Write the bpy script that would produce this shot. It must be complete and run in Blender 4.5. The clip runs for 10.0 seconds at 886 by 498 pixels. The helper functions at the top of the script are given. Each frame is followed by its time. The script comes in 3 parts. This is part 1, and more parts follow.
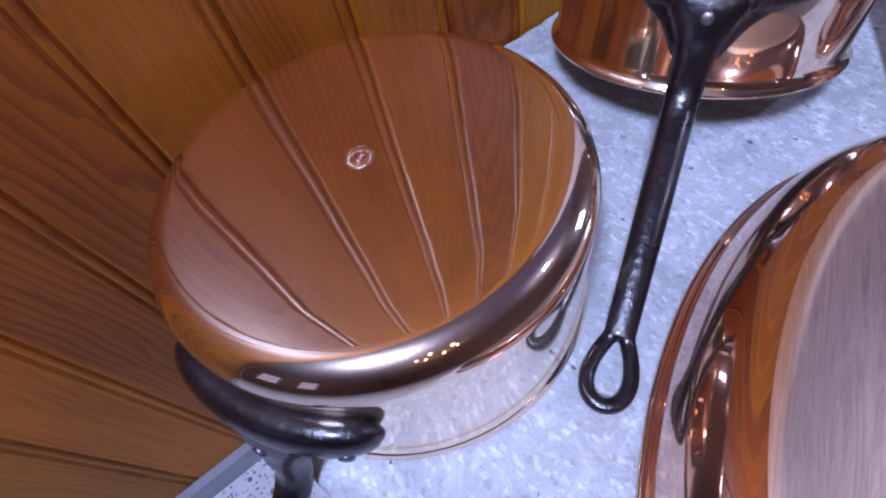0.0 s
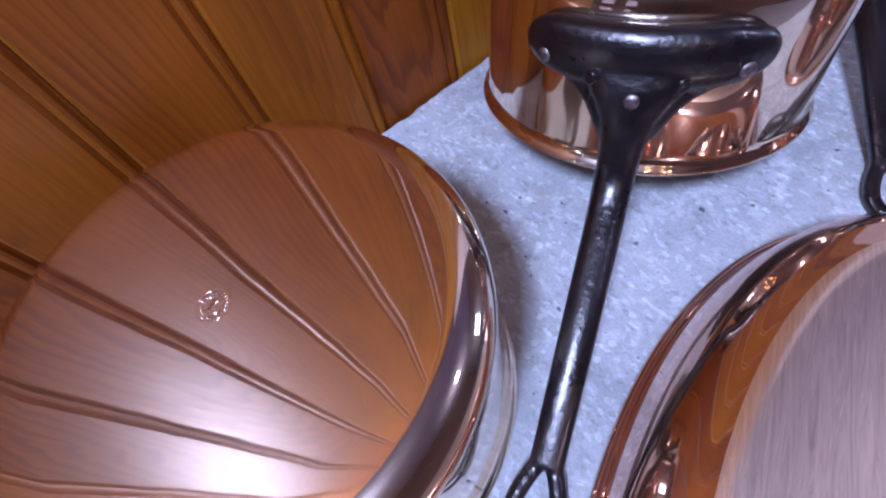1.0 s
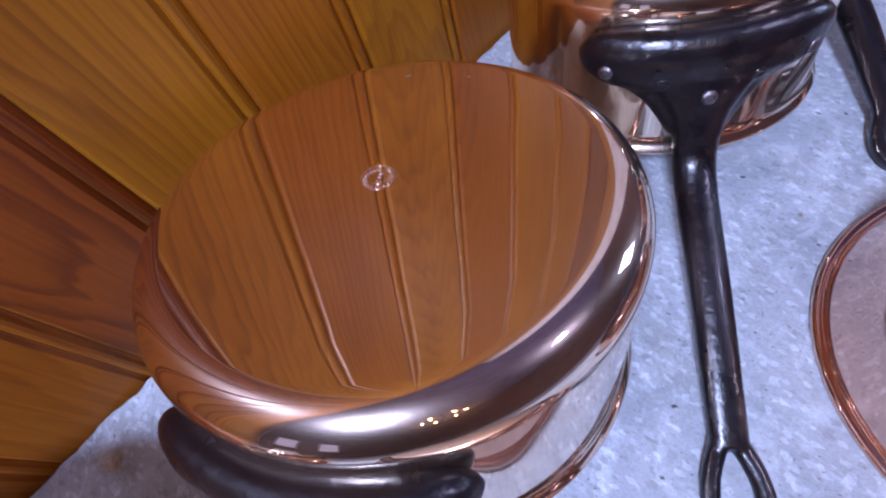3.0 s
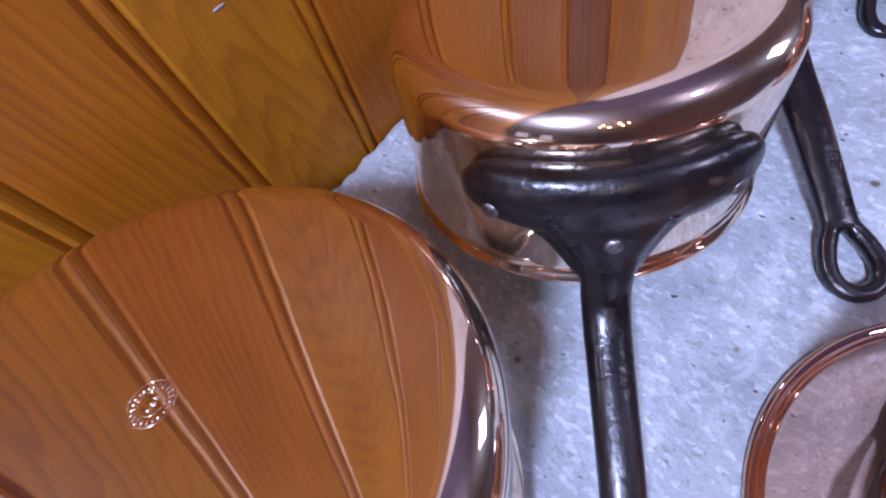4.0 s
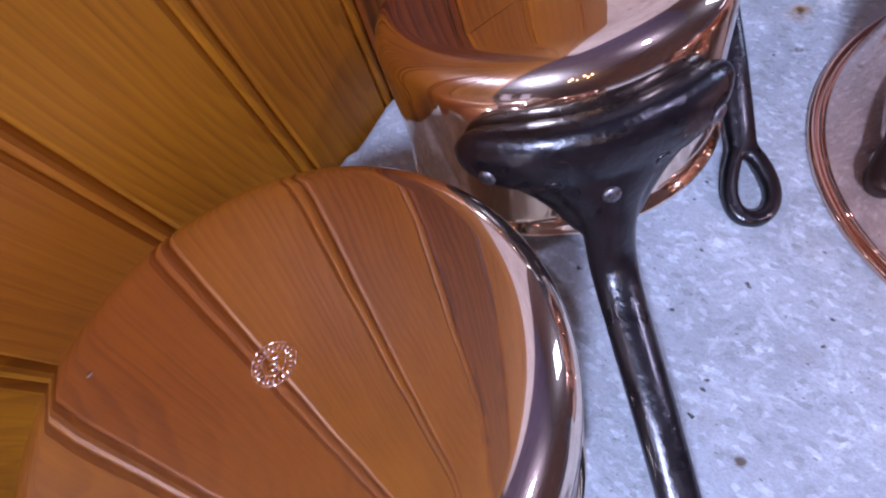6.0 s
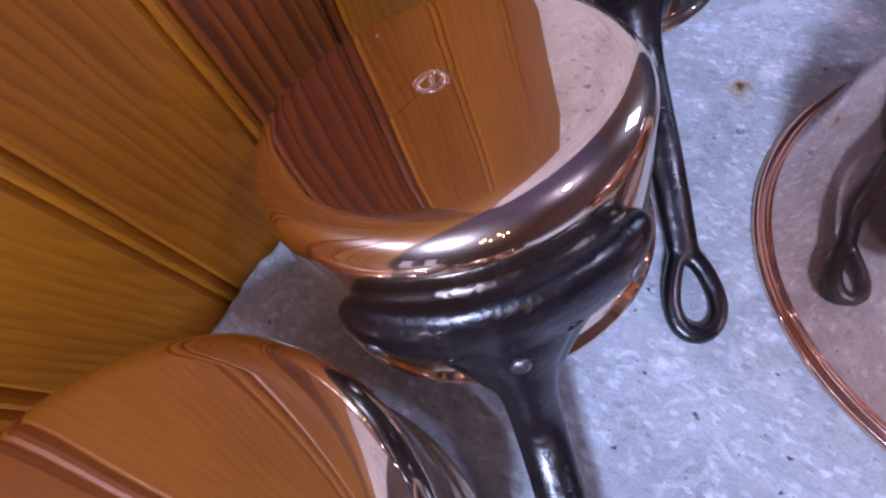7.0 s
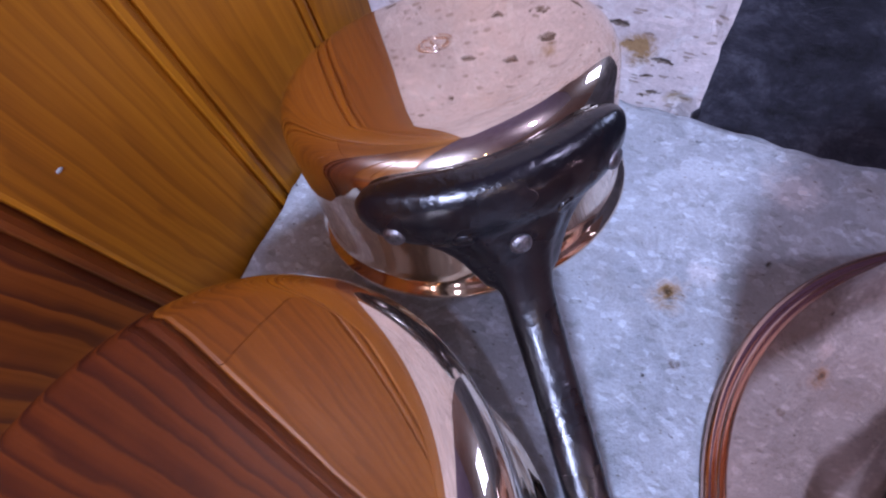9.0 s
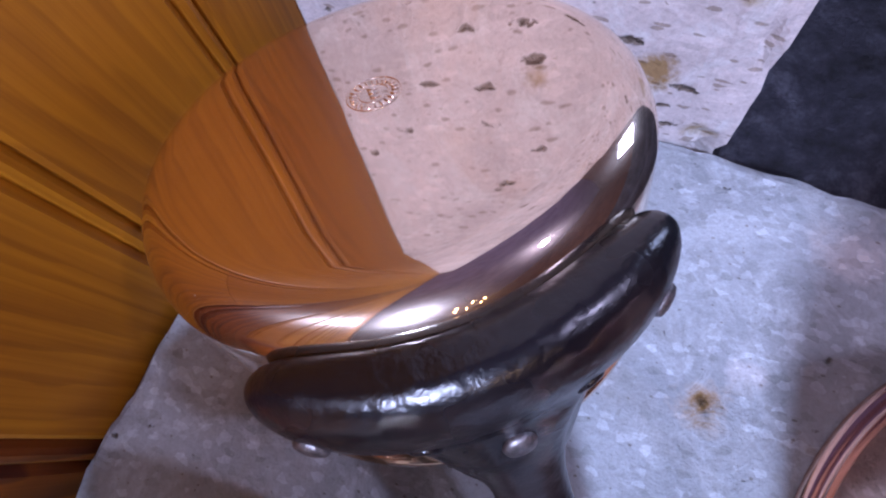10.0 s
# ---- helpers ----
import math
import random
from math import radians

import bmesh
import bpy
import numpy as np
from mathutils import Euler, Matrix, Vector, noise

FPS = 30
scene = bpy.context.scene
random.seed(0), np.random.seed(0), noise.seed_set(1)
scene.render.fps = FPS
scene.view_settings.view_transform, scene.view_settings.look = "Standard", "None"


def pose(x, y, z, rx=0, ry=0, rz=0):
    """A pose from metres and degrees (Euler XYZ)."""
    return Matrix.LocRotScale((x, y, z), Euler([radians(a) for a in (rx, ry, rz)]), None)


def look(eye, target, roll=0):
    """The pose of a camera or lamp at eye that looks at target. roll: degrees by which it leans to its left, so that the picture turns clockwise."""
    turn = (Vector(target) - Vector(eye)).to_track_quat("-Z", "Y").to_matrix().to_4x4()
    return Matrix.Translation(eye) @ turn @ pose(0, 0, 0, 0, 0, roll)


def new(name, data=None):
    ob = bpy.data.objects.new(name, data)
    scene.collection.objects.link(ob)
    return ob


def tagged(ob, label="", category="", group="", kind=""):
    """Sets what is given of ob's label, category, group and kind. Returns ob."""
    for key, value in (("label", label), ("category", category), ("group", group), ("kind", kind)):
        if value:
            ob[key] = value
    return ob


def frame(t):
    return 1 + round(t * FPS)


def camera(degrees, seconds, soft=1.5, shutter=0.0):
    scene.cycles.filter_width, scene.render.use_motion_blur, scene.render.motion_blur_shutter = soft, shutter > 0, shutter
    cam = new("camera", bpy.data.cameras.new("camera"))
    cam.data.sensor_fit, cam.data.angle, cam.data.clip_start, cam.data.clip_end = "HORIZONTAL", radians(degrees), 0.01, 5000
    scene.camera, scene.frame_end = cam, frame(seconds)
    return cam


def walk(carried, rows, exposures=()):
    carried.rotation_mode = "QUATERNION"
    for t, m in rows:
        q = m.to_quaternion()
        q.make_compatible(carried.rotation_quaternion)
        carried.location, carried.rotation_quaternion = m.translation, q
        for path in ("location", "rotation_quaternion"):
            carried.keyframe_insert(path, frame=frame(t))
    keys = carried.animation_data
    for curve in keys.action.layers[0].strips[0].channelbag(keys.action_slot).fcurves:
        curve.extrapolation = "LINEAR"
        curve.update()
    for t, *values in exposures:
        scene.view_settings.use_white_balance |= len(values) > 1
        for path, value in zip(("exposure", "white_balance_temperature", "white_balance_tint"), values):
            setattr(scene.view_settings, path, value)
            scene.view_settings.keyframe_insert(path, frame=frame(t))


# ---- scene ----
from mathutils.bvhtree import BVHTree

# metres; z = 0 is the top of the stone hearth, x = 0 the face of the boarded wall, y runs along it
cam = camera(87.06, 10.0, soft=2.1)
ROWS = [
    (0, 0.3468, -0.3055, 0.3103, 32.46, 8.61, 51.64),
    (0.5, 0.3280, -0.2574, 0.3088, 31.22, 9.21, 49.84),
    (1, 0.3166, -0.2027, 0.3088, 30.32, 9.94, 49.42),
    (1.5, 0.2992, -0.1471, 0.3075, 29.48, 10.66, 48.17),
    (1.7, 0.2958, -0.1210, 0.3043, 29.15, 11.62, 47.73),
    (2, 0.2842, -0.0809, 0.3002, 29.31, 11.41, 44.70),
    (2.5, 0.2738, -0.0159, 0.3040, 28.51, 11.26, 43.46),
    (2.7, 0.2730, 0.0122, 0.3043, 28.54, 11.38, 42.86),
    (4, 0.2497, 0.1651, 0.2848, 27.42, 10.16, 40.79),
    (4.3, 0.2449, 0.2048, 0.2832, 26.63, 10.30, 40.62),
    (4.5, 0.2402, 0.2334, 0.2836, 26.22, 10.37, 39.64),
    (5, 0.2346, 0.2990, 0.2832, 25.59, 10.95, 37.06),
    (5.2, 0.2305, 0.3216, 0.2822, 24.52, 10.71, 35.85),
    (6.5, 0.2202, 0.4257, 0.2751, 23.96, 10.22, 32.07),
    (7, 0.2164, 0.4705, 0.2691, 24.70, 9.65, 29.93),
    (7.5, 0.2139, 0.5080, 0.2632, 25.08, 9.48, 28.01),
    (8, 0.2077, 0.5447, 0.2601, 25.05, 9.00, 26.45),
    (8.3, 0.2062, 0.5684, 0.2577, 25.22, 8.60, 25.30),
    (8.5, 0.2052, 0.5910, 0.2525, 24.91, 8.55, 24.86),
    (9, 0.1910, 0.6377, 0.2444, 25.22, 7.70, 22.97),
    (9.5, 0.1759, 0.6691, 0.2265, 24.71, 6.83, 21.37),
    (10, 0.1634, 0.7074, 0.2046, 22.26, 5.70, 19.62),
]
walk(cam, [(t, pose(*p)) for t, *p in ROWS], exposures=[(0.0, -0.44, 6300, 28), (2.5, -0.36, 6200, 28), (4.5, 0.0, 6500, 26), (7.5, -0.10, 6400, 28), (10.0, 0.07, 6400, 25)])

# ---- world and lights ----
world = bpy.data.worlds.new("world")
scene.world = world
world.use_nodes = True
world.node_tree.nodes["Background"].inputs[0].default_value = (0.6, 0.62, 1.0, 1)
world.node_tree.nodes["Background"].inputs[1].default_value = 0.8


def area_lamp(name, eye, target, size, size_y, watts, colour, shape="RECTANGLE"):
    data = bpy.data.lights.new(name, "AREA")
    data.shape, data.size, data.size_y, data.energy, data.color = shape, size, size_y, watts, colour
    ob = new(name, data)
    ob.matrix_world = look(eye, target)
    return ob


MAIN_LAMP, SIDE_LAMP = ((0.66, -0.95, 1.75), (0.2, 0.3, 0.0)), ((1.35, 0.95, 1.5), (0.2, 0.4, 0.1))
area_lamp("main_lamp_light", *MAIN_LAMP, 0.36, 0.36, 64, (0.52, 0.66, 1.0), "DISK")
area_lamp("window_daylight", (1.85, 2.98, 0.95), (0.2, 0.4, 0.1), 0.46, 0.70, 15, (0.50, 0.66, 1.0))
area_lamp("side_lamp_light", *SIDE_LAMP, 0.13, 0.13, 8, (0.66, 0.68, 1.0), "DISK")


# ---- materials ----
def material(name):
    m = bpy.data.materials.new(name)
    m.use_nodes = True
    nt = m.node_tree
    return m, nt, nt.nodes["Principled BSDF"]


def node(nt, kind, **values):
    n = nt.nodes.new(kind)
    for k, v in values.items():
        n.inputs[k.replace("_", " ")].default_value = v
    return n


def ramp(nt, fac, *stops):
    n = nt.nodes.new("ShaderNodeValToRGB")
    while len(n.color_ramp.elements) < len(stops):
        n.color_ramp.elements.new(0.5)
    for el, (p, c) in zip(n.color_ramp.elements, stops):
        el.position, el.color = p, (*c, 1)
    nt.links.new(fac, n.inputs[0])
    return n.outputs[0]


def mixed(nt, kind, fac, a, b):
    n = nt.nodes.new("ShaderNodeMix")
    n.data_type, n.blend_type = "RGBA", kind
    for sock, v in ((n.inputs[0], fac), (n.inputs[6], a), (n.inputs[7], b)):
        if isinstance(v, (int, float)):
            sock.default_value = v
        elif isinstance(v, tuple):
            sock.default_value = (*v, 1)
        else:
            nt.links.new(v, sock)
    return n.outputs[2]


def place(nt, scale=(1, 1, 1), shift=None):
    """Object coordinates, scaled; shifted by the object's own random number where asked."""
    tc, mp = nt.nodes.new("ShaderNodeTexCoord"), nt.nodes.new("ShaderNodeMapping")
    nt.links.new(tc.outputs["Object"], mp.inputs[0])
    mp.inputs["Scale"].default_value = scale
    if shift:
        oi, ml = nt.nodes.new("ShaderNodeObjectInfo"), nt.nodes.new("ShaderNodeVectorMath")
        ml.operation = "SCALE"
        ml.inputs[0].default_value = shift
        nt.links.new(oi.outputs["Random"], ml.inputs["Scale"])
        nt.links.new(ml.outputs[0], mp.inputs["Location"])
    return mp.outputs[0]


def bump(nt, bsdf, height, strength, distance):
    b = nt.nodes.new("ShaderNodeBump")
    b.inputs["Strength"].default_value, b.inputs["Distance"].default_value = strength, distance
    nt.links.new(height, b.inputs["Height"])
    nt.links.new(b.outputs[0], bsdf.inputs["Normal"])


def noise_of(nt, vec, scale, detail=4.0, rough=0.55, dist=0.0):
    n = node(nt, "ShaderNodeTexNoise", Scale=scale, Detail=detail, Roughness=rough, Distortion=dist)
    nt.links.new(vec, n.inputs["Vector"])
    return n.outputs[0]


def copper_material(name, brushed=False, dark=1.0):
    """Polished metal: a sharp reflection with a faint hazy one from fine scratches on top of it."""
    m, nt, b = material(name)
    b.inputs["Metallic"].default_value = 1
    v = place(nt)
    big = noise_of(nt, v, 14, 3)
    col = ramp(nt, big, (0.35, (0.98 * dark, 0.78 * dark ** 2, 0.62 * dark ** 2)), (0.65, (1.0 * dark, 0.83 * dark ** 2, 0.67 * dark ** 2)))
    nt.links.new(col, b.inputs["Base Color"])
    lo, hi = (0.07, 0.16) if brushed else (0.02, 0.05)
    nt.links.new(ramp(nt, big, (0.3, (lo,) * 3), (0.75, (hi,) * 3)), b.inputs["Roughness"])
    haze = nt.nodes.new("ShaderNodeBsdfPrincipled")
    haze.inputs["Metallic"].default_value, haze.inputs["Roughness"].default_value = 1, 0.42 if brushed else 0.29
    haze.inputs["Base Color"].default_value = (0.97 * dark, 0.77 * dark ** 2, 0.62 * dark ** 2, 1)
    both = nt.nodes.new("ShaderNodeMixShader")
    smear = noise_of(nt, place(nt, (16, 230, 30)), 1.0, 8, 0.75, 1.6) if brushed else noise_of(nt, place(nt, (1, 1, 3)), 26, 5, 0.65)
    nt.links.new(ramp(nt, smear, (0.3, (0.40,) * 3), (0.7, (0.78,) * 3)) if brushed else ramp(nt, smear, (0.3, (0.12,) * 3), (0.75, (0.25,) * 3)), both.inputs[0])
    nt.links.new(b.outputs[0], both.inputs[1])
    nt.links.new(haze.outputs[0], both.inputs[2])
    nt.links.new(both.outputs[0], nt.nodes["Material Output"].inputs["Surface"])
    if brushed:
        bump(nt, b, noise_of(nt, place(nt, (20, 520, 30)), 1.0, 7), 0.07, 0.001)
    else:
        bump(nt, b, noise_of(nt, v, 22, 2), 0.04, 0.002)
    return m


def iron_material():
    m, nt, b = material("cast_iron")
    v = place(nt)
    grain, big = noise_of(nt, v, 240, 5, 0.7), noise_of(nt, v, 30, 3)
    nt.links.new(ramp(nt, big, (0.3, (0.003, 0.003, 0.005)), (0.7, (0.010, 0.007, 0.009))), b.inputs["Base Color"])
    b.inputs["Specular IOR Level"].default_value = 0.62
    b.inputs["Coat Weight"].default_value, b.inputs["Coat Roughness"].default_value = 0.22, 0.16
    nt.links.new(ramp(nt, big, (0.3, (0.22,) * 3), (0.7, (0.36,) * 3)), b.inputs["Roughness"])
    dents = math_node(nt, "ADD", math_node(nt, "MULTIPLY", grain, 0.35), noise_of(nt, v, 190, 3, 0.5))
    bump(nt, b, dents, 0.45, 0.0012)
    return m


def steel_material():
    m, nt, b = material("rivet_steel")
    v = place(nt)
    nt.links.new(ramp(nt, noise_of(nt, v, 500, 3), (0.3, (0.13, 0.12, 0.125)), (0.7, (0.42, 0.40, 0.41))), b.inputs["Base Color"])
    b.inputs["Metallic"].default_value, b.inputs["Roughness"].default_value = 1, 0.42
    bump(nt, b, noise_of(nt, v, 900, 3), 0.5, 0.0006)
    return m


def math_node(nt, op, a, b=None):
    n = nt.nodes.new("ShaderNodeMath")
    n.operation = op
    for sock, v in zip(n.inputs, (a, b)):
        if isinstance(v, (int, float)):
            sock.default_value = v
        elif v is not None:
            nt.links.new(v, sock)
    return n.outputs[0]


def pine_material():
    m, nt, b = material("varnished_pine")
    info = nt.nodes.new("ShaderNodeObjectInfo")
    rnd, tone, fig = info.outputs["Random"], info.outputs["Color"], info.outputs["Alpha"]
    tc, sep = nt.nodes.new("ShaderNodeTexCoord"), nt.nodes.new("ShaderNodeSeparateXYZ")
    nt.links.new(tc.outputs["Object"], sep.inputs[0])
    r3 = math_node(nt, "FRACT", math_node(nt, "MULTIPLY", rnd, 91.7))
    # growth rings round a heart that lies in or beside the board, long drawn along it
    sway = noise_of(nt, place(nt, (0.3, 2.5, 2.2), (11, 17, 29)), 1.0, 2, 0.4)
    heart = math_node(nt, "SUBTRACT", math_node(nt, "MULTIPLY", fig, 0.26), 0.10)
    dy = math_node(nt, "ADD", math_node(nt, "SUBTRACT", sep.outputs[1], heart), math_node(nt, "MULTIPLY", math_node(nt, "SUBTRACT", sway, 0.5), 0.06))
    dz = math_node(nt, "MULTIPLY", math_node(nt, "SUBTRACT", sep.outputs[2], math_node(nt, "SUBTRACT", math_node(nt, "MULTIPLY", r3, 0.9), 0.35)), 0.16)
    rad = math_node(nt, "SQRT", math_node(nt, "ADD", math_node(nt, "MULTIPLY", dy, dy), math_node(nt, "MULTIPLY", dz, dz)))
    uneven = math_node(nt, "MULTIPLY", math_node(nt, "ADD", noise_of(nt, place(nt, (1, 48, 1.4), (7, 23, 5)), 1.0, 2, 0.5), math_node(nt, "MULTIPLY", noise_of(nt, place(nt, (1, 30, 26), (9, 3, 15)), 1.0, 2, 0.5), 0.22)), 3.0)
    ring = math_node(nt, "FRACT", math_node(nt, "ADD", uneven, math_node(nt, "MULTIPLY", rad, math_node(nt, "ADD", 85, math_node(nt, "MULTIPLY", math_node(nt, "FRACT", math_node(nt, "MULTIPLY", fig, 7.3)), 120)))))
    pores = noise_of(nt, place(nt, (500, 500, 7), (3, 5, 9)), 1.0, 4, 0.65)
    cloud = noise_of(nt, place(nt, (3, 14, 3), (5, 9, 21)), 1.0, 3, 0.5)
    rings = ramp(nt, ring, (0.0, (0.385, 0.130, 0.010)), (0.45, (0.330, 0.104, 0.008)), (0.80, (0.140, 0.030, 0.008)), (0.92, (0.160, 0.038, 0.008)), (1.0, (0.360, 0.118, 0.009)))
    split = nt.nodes.new("ShaderNodeSeparateColor")
    nt.links.new(tone, split.inputs[0])
    calm = math_node(nt, "MULTIPLY", ramp(nt, cloud, (0.35, (0.55,) * 3), (0.65, (0.88,) * 3)), ramp(nt, split.outputs[0], (0.62, (0.0,) * 3), (0.80, (1.0,) * 3)))
    soft = mixed(nt, "MIX", calm, rings, (0.350, 0.118, 0.009))
    col = mixed(nt, "MULTIPLY", 0.5, soft, ramp(nt, pores, (0.3, (0.6, 0.5, 0.45)), (0.62, (1.0, 1.0, 1.0))))
    blotch = ramp(nt, cloud, (0.3, (0.72, 0.6, 0.55)), (0.6, (1.05, 1.05, 1.05)))
    nt.links.new(mixed(nt, "MULTIPLY", 0.8, mixed(nt, "MULTIPLY", 1.0, col, tone), blotch), b.inputs["Base Color"])
    nt.links.new(ramp(nt, pores, (0.3, (0.50,) * 3), (0.7, (0.38,) * 3)), b.inputs["Roughness"])
    b.inputs["Specular IOR Level"].default_value = 0.22
    # the satin shimmer of planed fibres under the varnish
    b.inputs["Sheen Weight"].default_value, b.inputs["Sheen Roughness"].default_value = 0.2, 0.5
    b.inputs["Sheen Tint"].default_value = (1.0, 0.56, 0.09, 1)
    bump(nt, b, pores, 0.10, 0.0006)
    return m


def stone_material(name, light=1.0, pits=(55, 55, 55), hole=0.3, stains=(), tint=(0.89, 1.0, 1.07), chipped=0.75, ochre=(0.45, 0.44, 0.41)):
    """Limestone: cloudy greys, pale shell flecks, small dark pits, and rusty stains at given places."""
    m, nt, b = material(name)
    v = place(nt)
    cloud, fleck, fine = noise_of(nt, v, 11, 6, 0.65, 0.6), noise_of(nt, v, 60, 8, 0.7, 0.15), noise_of(nt, v, 380, 4, 0.7)
    base = ramp(nt, cloud, (0.25, tuple(light * 0.36 * c for c in tint)), (0.5, tuple(light * 0.52 * c for c in tint)), (0.75, tuple(light * 0.64 * c for c in tint)))
    flecks = ramp(nt, fleck, (0.28, (0.68, 0.66, 0.63)), (0.42, (0.97, 0.97, 0.97)), (0.60, (1.0, 1.0, 1.0)), (0.70, (1.25, 1.25, 1.25)))
    for x, y, z, r, c in stains:
        d = nt.nodes.new("ShaderNodeVectorMath")
        d.operation = "DISTANCE"
        nt.links.new(v, d.inputs[0])
        d.inputs[1].default_value = (x, y, z)
        ragged = math_node(nt, "ADD", math_node(nt, "DIVIDE", d.outputs["Value"], r), math_node(nt, "MULTIPLY", math_node(nt, "SUBTRACT", fleck, 0.5), 3.4))
        base = mixed(nt, "MIX", ramp(nt, ragged, (0.35, (0.9,) * 3), (1.15, (0.0,) * 3)), base, c)
    bleach = noise_of(nt, v, 34, 7, 0.72, 1.2)
    base = mixed(nt, "MIX", ramp(nt, bleach, (0.50, (0.0,) * 3), (0.62, (0.55,) * 3)), base, tuple(min(0.85, light * 0.80 * c) for c in tint))
    wn = node(nt, "ShaderNodeTexNoise", Scale=120.0, Detail=4.0, Roughness=0.65)
    nt.links.new(v, wn.inputs["Vector"])

    def cells(scale, sway):
        c = nt.nodes.new("ShaderNodeTexVoronoi")
        c.inputs["Scale"].default_value = 1.0
        warp = nt.nodes.new("ShaderNodeVectorMath")
        warp.operation = "MULTIPLY_ADD"
        nt.links.new(wn.outputs["Color"], warp.inputs[0])
        warp.inputs[1].default_value = (sway,) * 3
        nt.links.new(place(nt, scale), warp.inputs[2])
        nt.links.new(warp.outputs[0], c.inputs["Vector"])
        tint = nt.nodes.new("ShaderNodeSeparateColor")
        nt.links.new(c.outputs["Color"], tint.inputs[0])
        return c.outputs["Distance"], tint.outputs[0]

    # shell chips, some pale and some dark
    _, chip = cells(tuple(3.2 * p for p in pits), 1.0)
    chips = ramp(nt, chip, (0.0, (0.74, 0.73, 0.71)), (0.06, (0.86, 0.86, 0.85)), (0.12, (1.0, 1.0, 1.0)), (0.84, (1.0, 1.0, 1.0)), (0.92, (1.38, 1.38, 1.38)))
    # pits in some of the larger cells, of differing size
    near, which = cells(pits, 0.7)
    reach = math_node(nt, "MULTIPLY", math_node(nt, "MAXIMUM", math_node(nt, "SUBTRACT", which, 0.55), 0.0), hole)
    depth = math_node(nt, "SUBTRACT", near, reach)
    pit = ramp(nt, depth, (0.0, (0.36, 0.30, 0.23)), (0.06, (1.0, 1.0, 1.0)))
    nick, small = cells(tuple(3.3 * p for p in pits), 0.9)
    nicks = ramp(nt, math_node(nt, "SUBTRACT", nick, math_node(nt, "MULTIPLY", math_node(nt, "MAXIMUM", math_node(nt, "SUBTRACT", small, 0.72), 0.0), 3.0 * hole)), (0.0, (0.45, 0.38, 0.30)), (0.08, (1.0, 1.0, 1.0)))
    pit = mixed(nt, "MULTIPLY", 0.8, pit, nicks)
    grit = ramp(nt, fine, (0.35, (0.84, 0.83, 0.82)), (0.6, (1.06, 1.06, 1.06)))
    col = mixed(nt, "MULTIPLY", 0.9, mixed(nt, "MULTIPLY", 0.6, mixed(nt, "MULTIPLY", chipped, mixed(nt, "MULTIPLY", 0.9 * chipped + 0.2, base, flecks), chips), grit), pit)
    warm = noise_of(nt, v, 17, 4, 0.6)
    col = mixed(nt, "MIX", ramp(nt, warm, (0.55, (0.0,) * 3), (0.75, (0.55,) * 3)), col, tuple(light * c for c in ochre))
    nt.links.new(col, b.inputs["Base Color"])
    nt.links.new(ramp(nt, fleck, (0.35, (0.80,) * 3), (0.65, (0.60,) * 3)), b.inputs["Roughness"])
    b.inputs["Specular IOR Level"].default_value = 0.22
    relief = math_node(nt, "ADD", math_node(nt, "MULTIPLY", fleck, 0.8), math_node(nt, "ADD", math_node(nt, "MULTIPLY", fine, 0.5), math_node(nt, "MULTIPLY", math_node(nt, "MINIMUM", depth, 0.06), 14.0)))
    bump(nt, b, relief, 0.9, 0.002)
    return m


def slate_material():
    m, nt, b = material("sooty_slate")
    v = place(nt)
    nt.links.new(ramp(nt, noise_of(nt, v, 17, 13, 0.86, 0.3), (0.38, (0.005, 0.005, 0.008)), (0.50, (0.040, 0.041, 0.058)), (0.68, (0.20, 0.205, 0.25))), b.inputs["Base Color"])
    b.inputs["Roughness"].default_value = 0.5
    bump(nt, b, noise_of(nt, v, 240, 8, 0.8), 0.9, 0.004)
    return m


def plain_material(name, dark, pale, scale, rough=0.7, relief=0.1):
    m, nt, b = material(name)
    v = place(nt)
    n = noise_of(nt, v, scale, 5, 0.6)
    nt.links.new(ramp(nt, n, (0.35, dark), (0.65, pale)), b.inputs["Base Color"])
    b.inputs["Roughness"].default_value = rough
    bump(nt, b, n, relief, 0.002)
    return m


def terrazzo_material():
    """Pale cement with angular grey and dark chips of differing size."""
    m, nt, b = material("terrazzo")
    v = place(nt)
    col = ramp(nt, noise_of(nt, v, 60, 4), (0.35, (0.50, 0.52, 0.56)), (0.65, (0.62, 0.64, 0.68)))
    for scale, share in ((110, 0.30), (210, 0.35)):
        c = nt.nodes.new("ShaderNodeTexVoronoi")
        c.inputs["Scale"].default_value = scale
        nt.links.new(v, c.inputs["Vector"])
        tint = nt.nodes.new("ShaderNodeSeparateColor")
        nt.links.new(c.outputs["Color"], tint.inputs[0])
        chip = math_node(nt, "MULTIPLY", math_node(nt, "LESS_THAN", tint.outputs[0], share), math_node(nt, "LESS_THAN", c.outputs["Distance"], 0.42))
        shade = ramp(nt, tint.outputs[1], (0.0, (0.07, 0.075, 0.09)), (0.6, (0.22, 0.23, 0.27)), (1.0, (0.42, 0.43, 0.47)))
        col = mixed(nt, "MIX", chip, col, shade)
    nt.links.new(col, b.inputs["Base Color"])
    b.inputs["Roughness"].default_value = 0.35
    bump(nt, b, noise_of(nt, v, 300, 3), 0.05, 0.001)
    return m


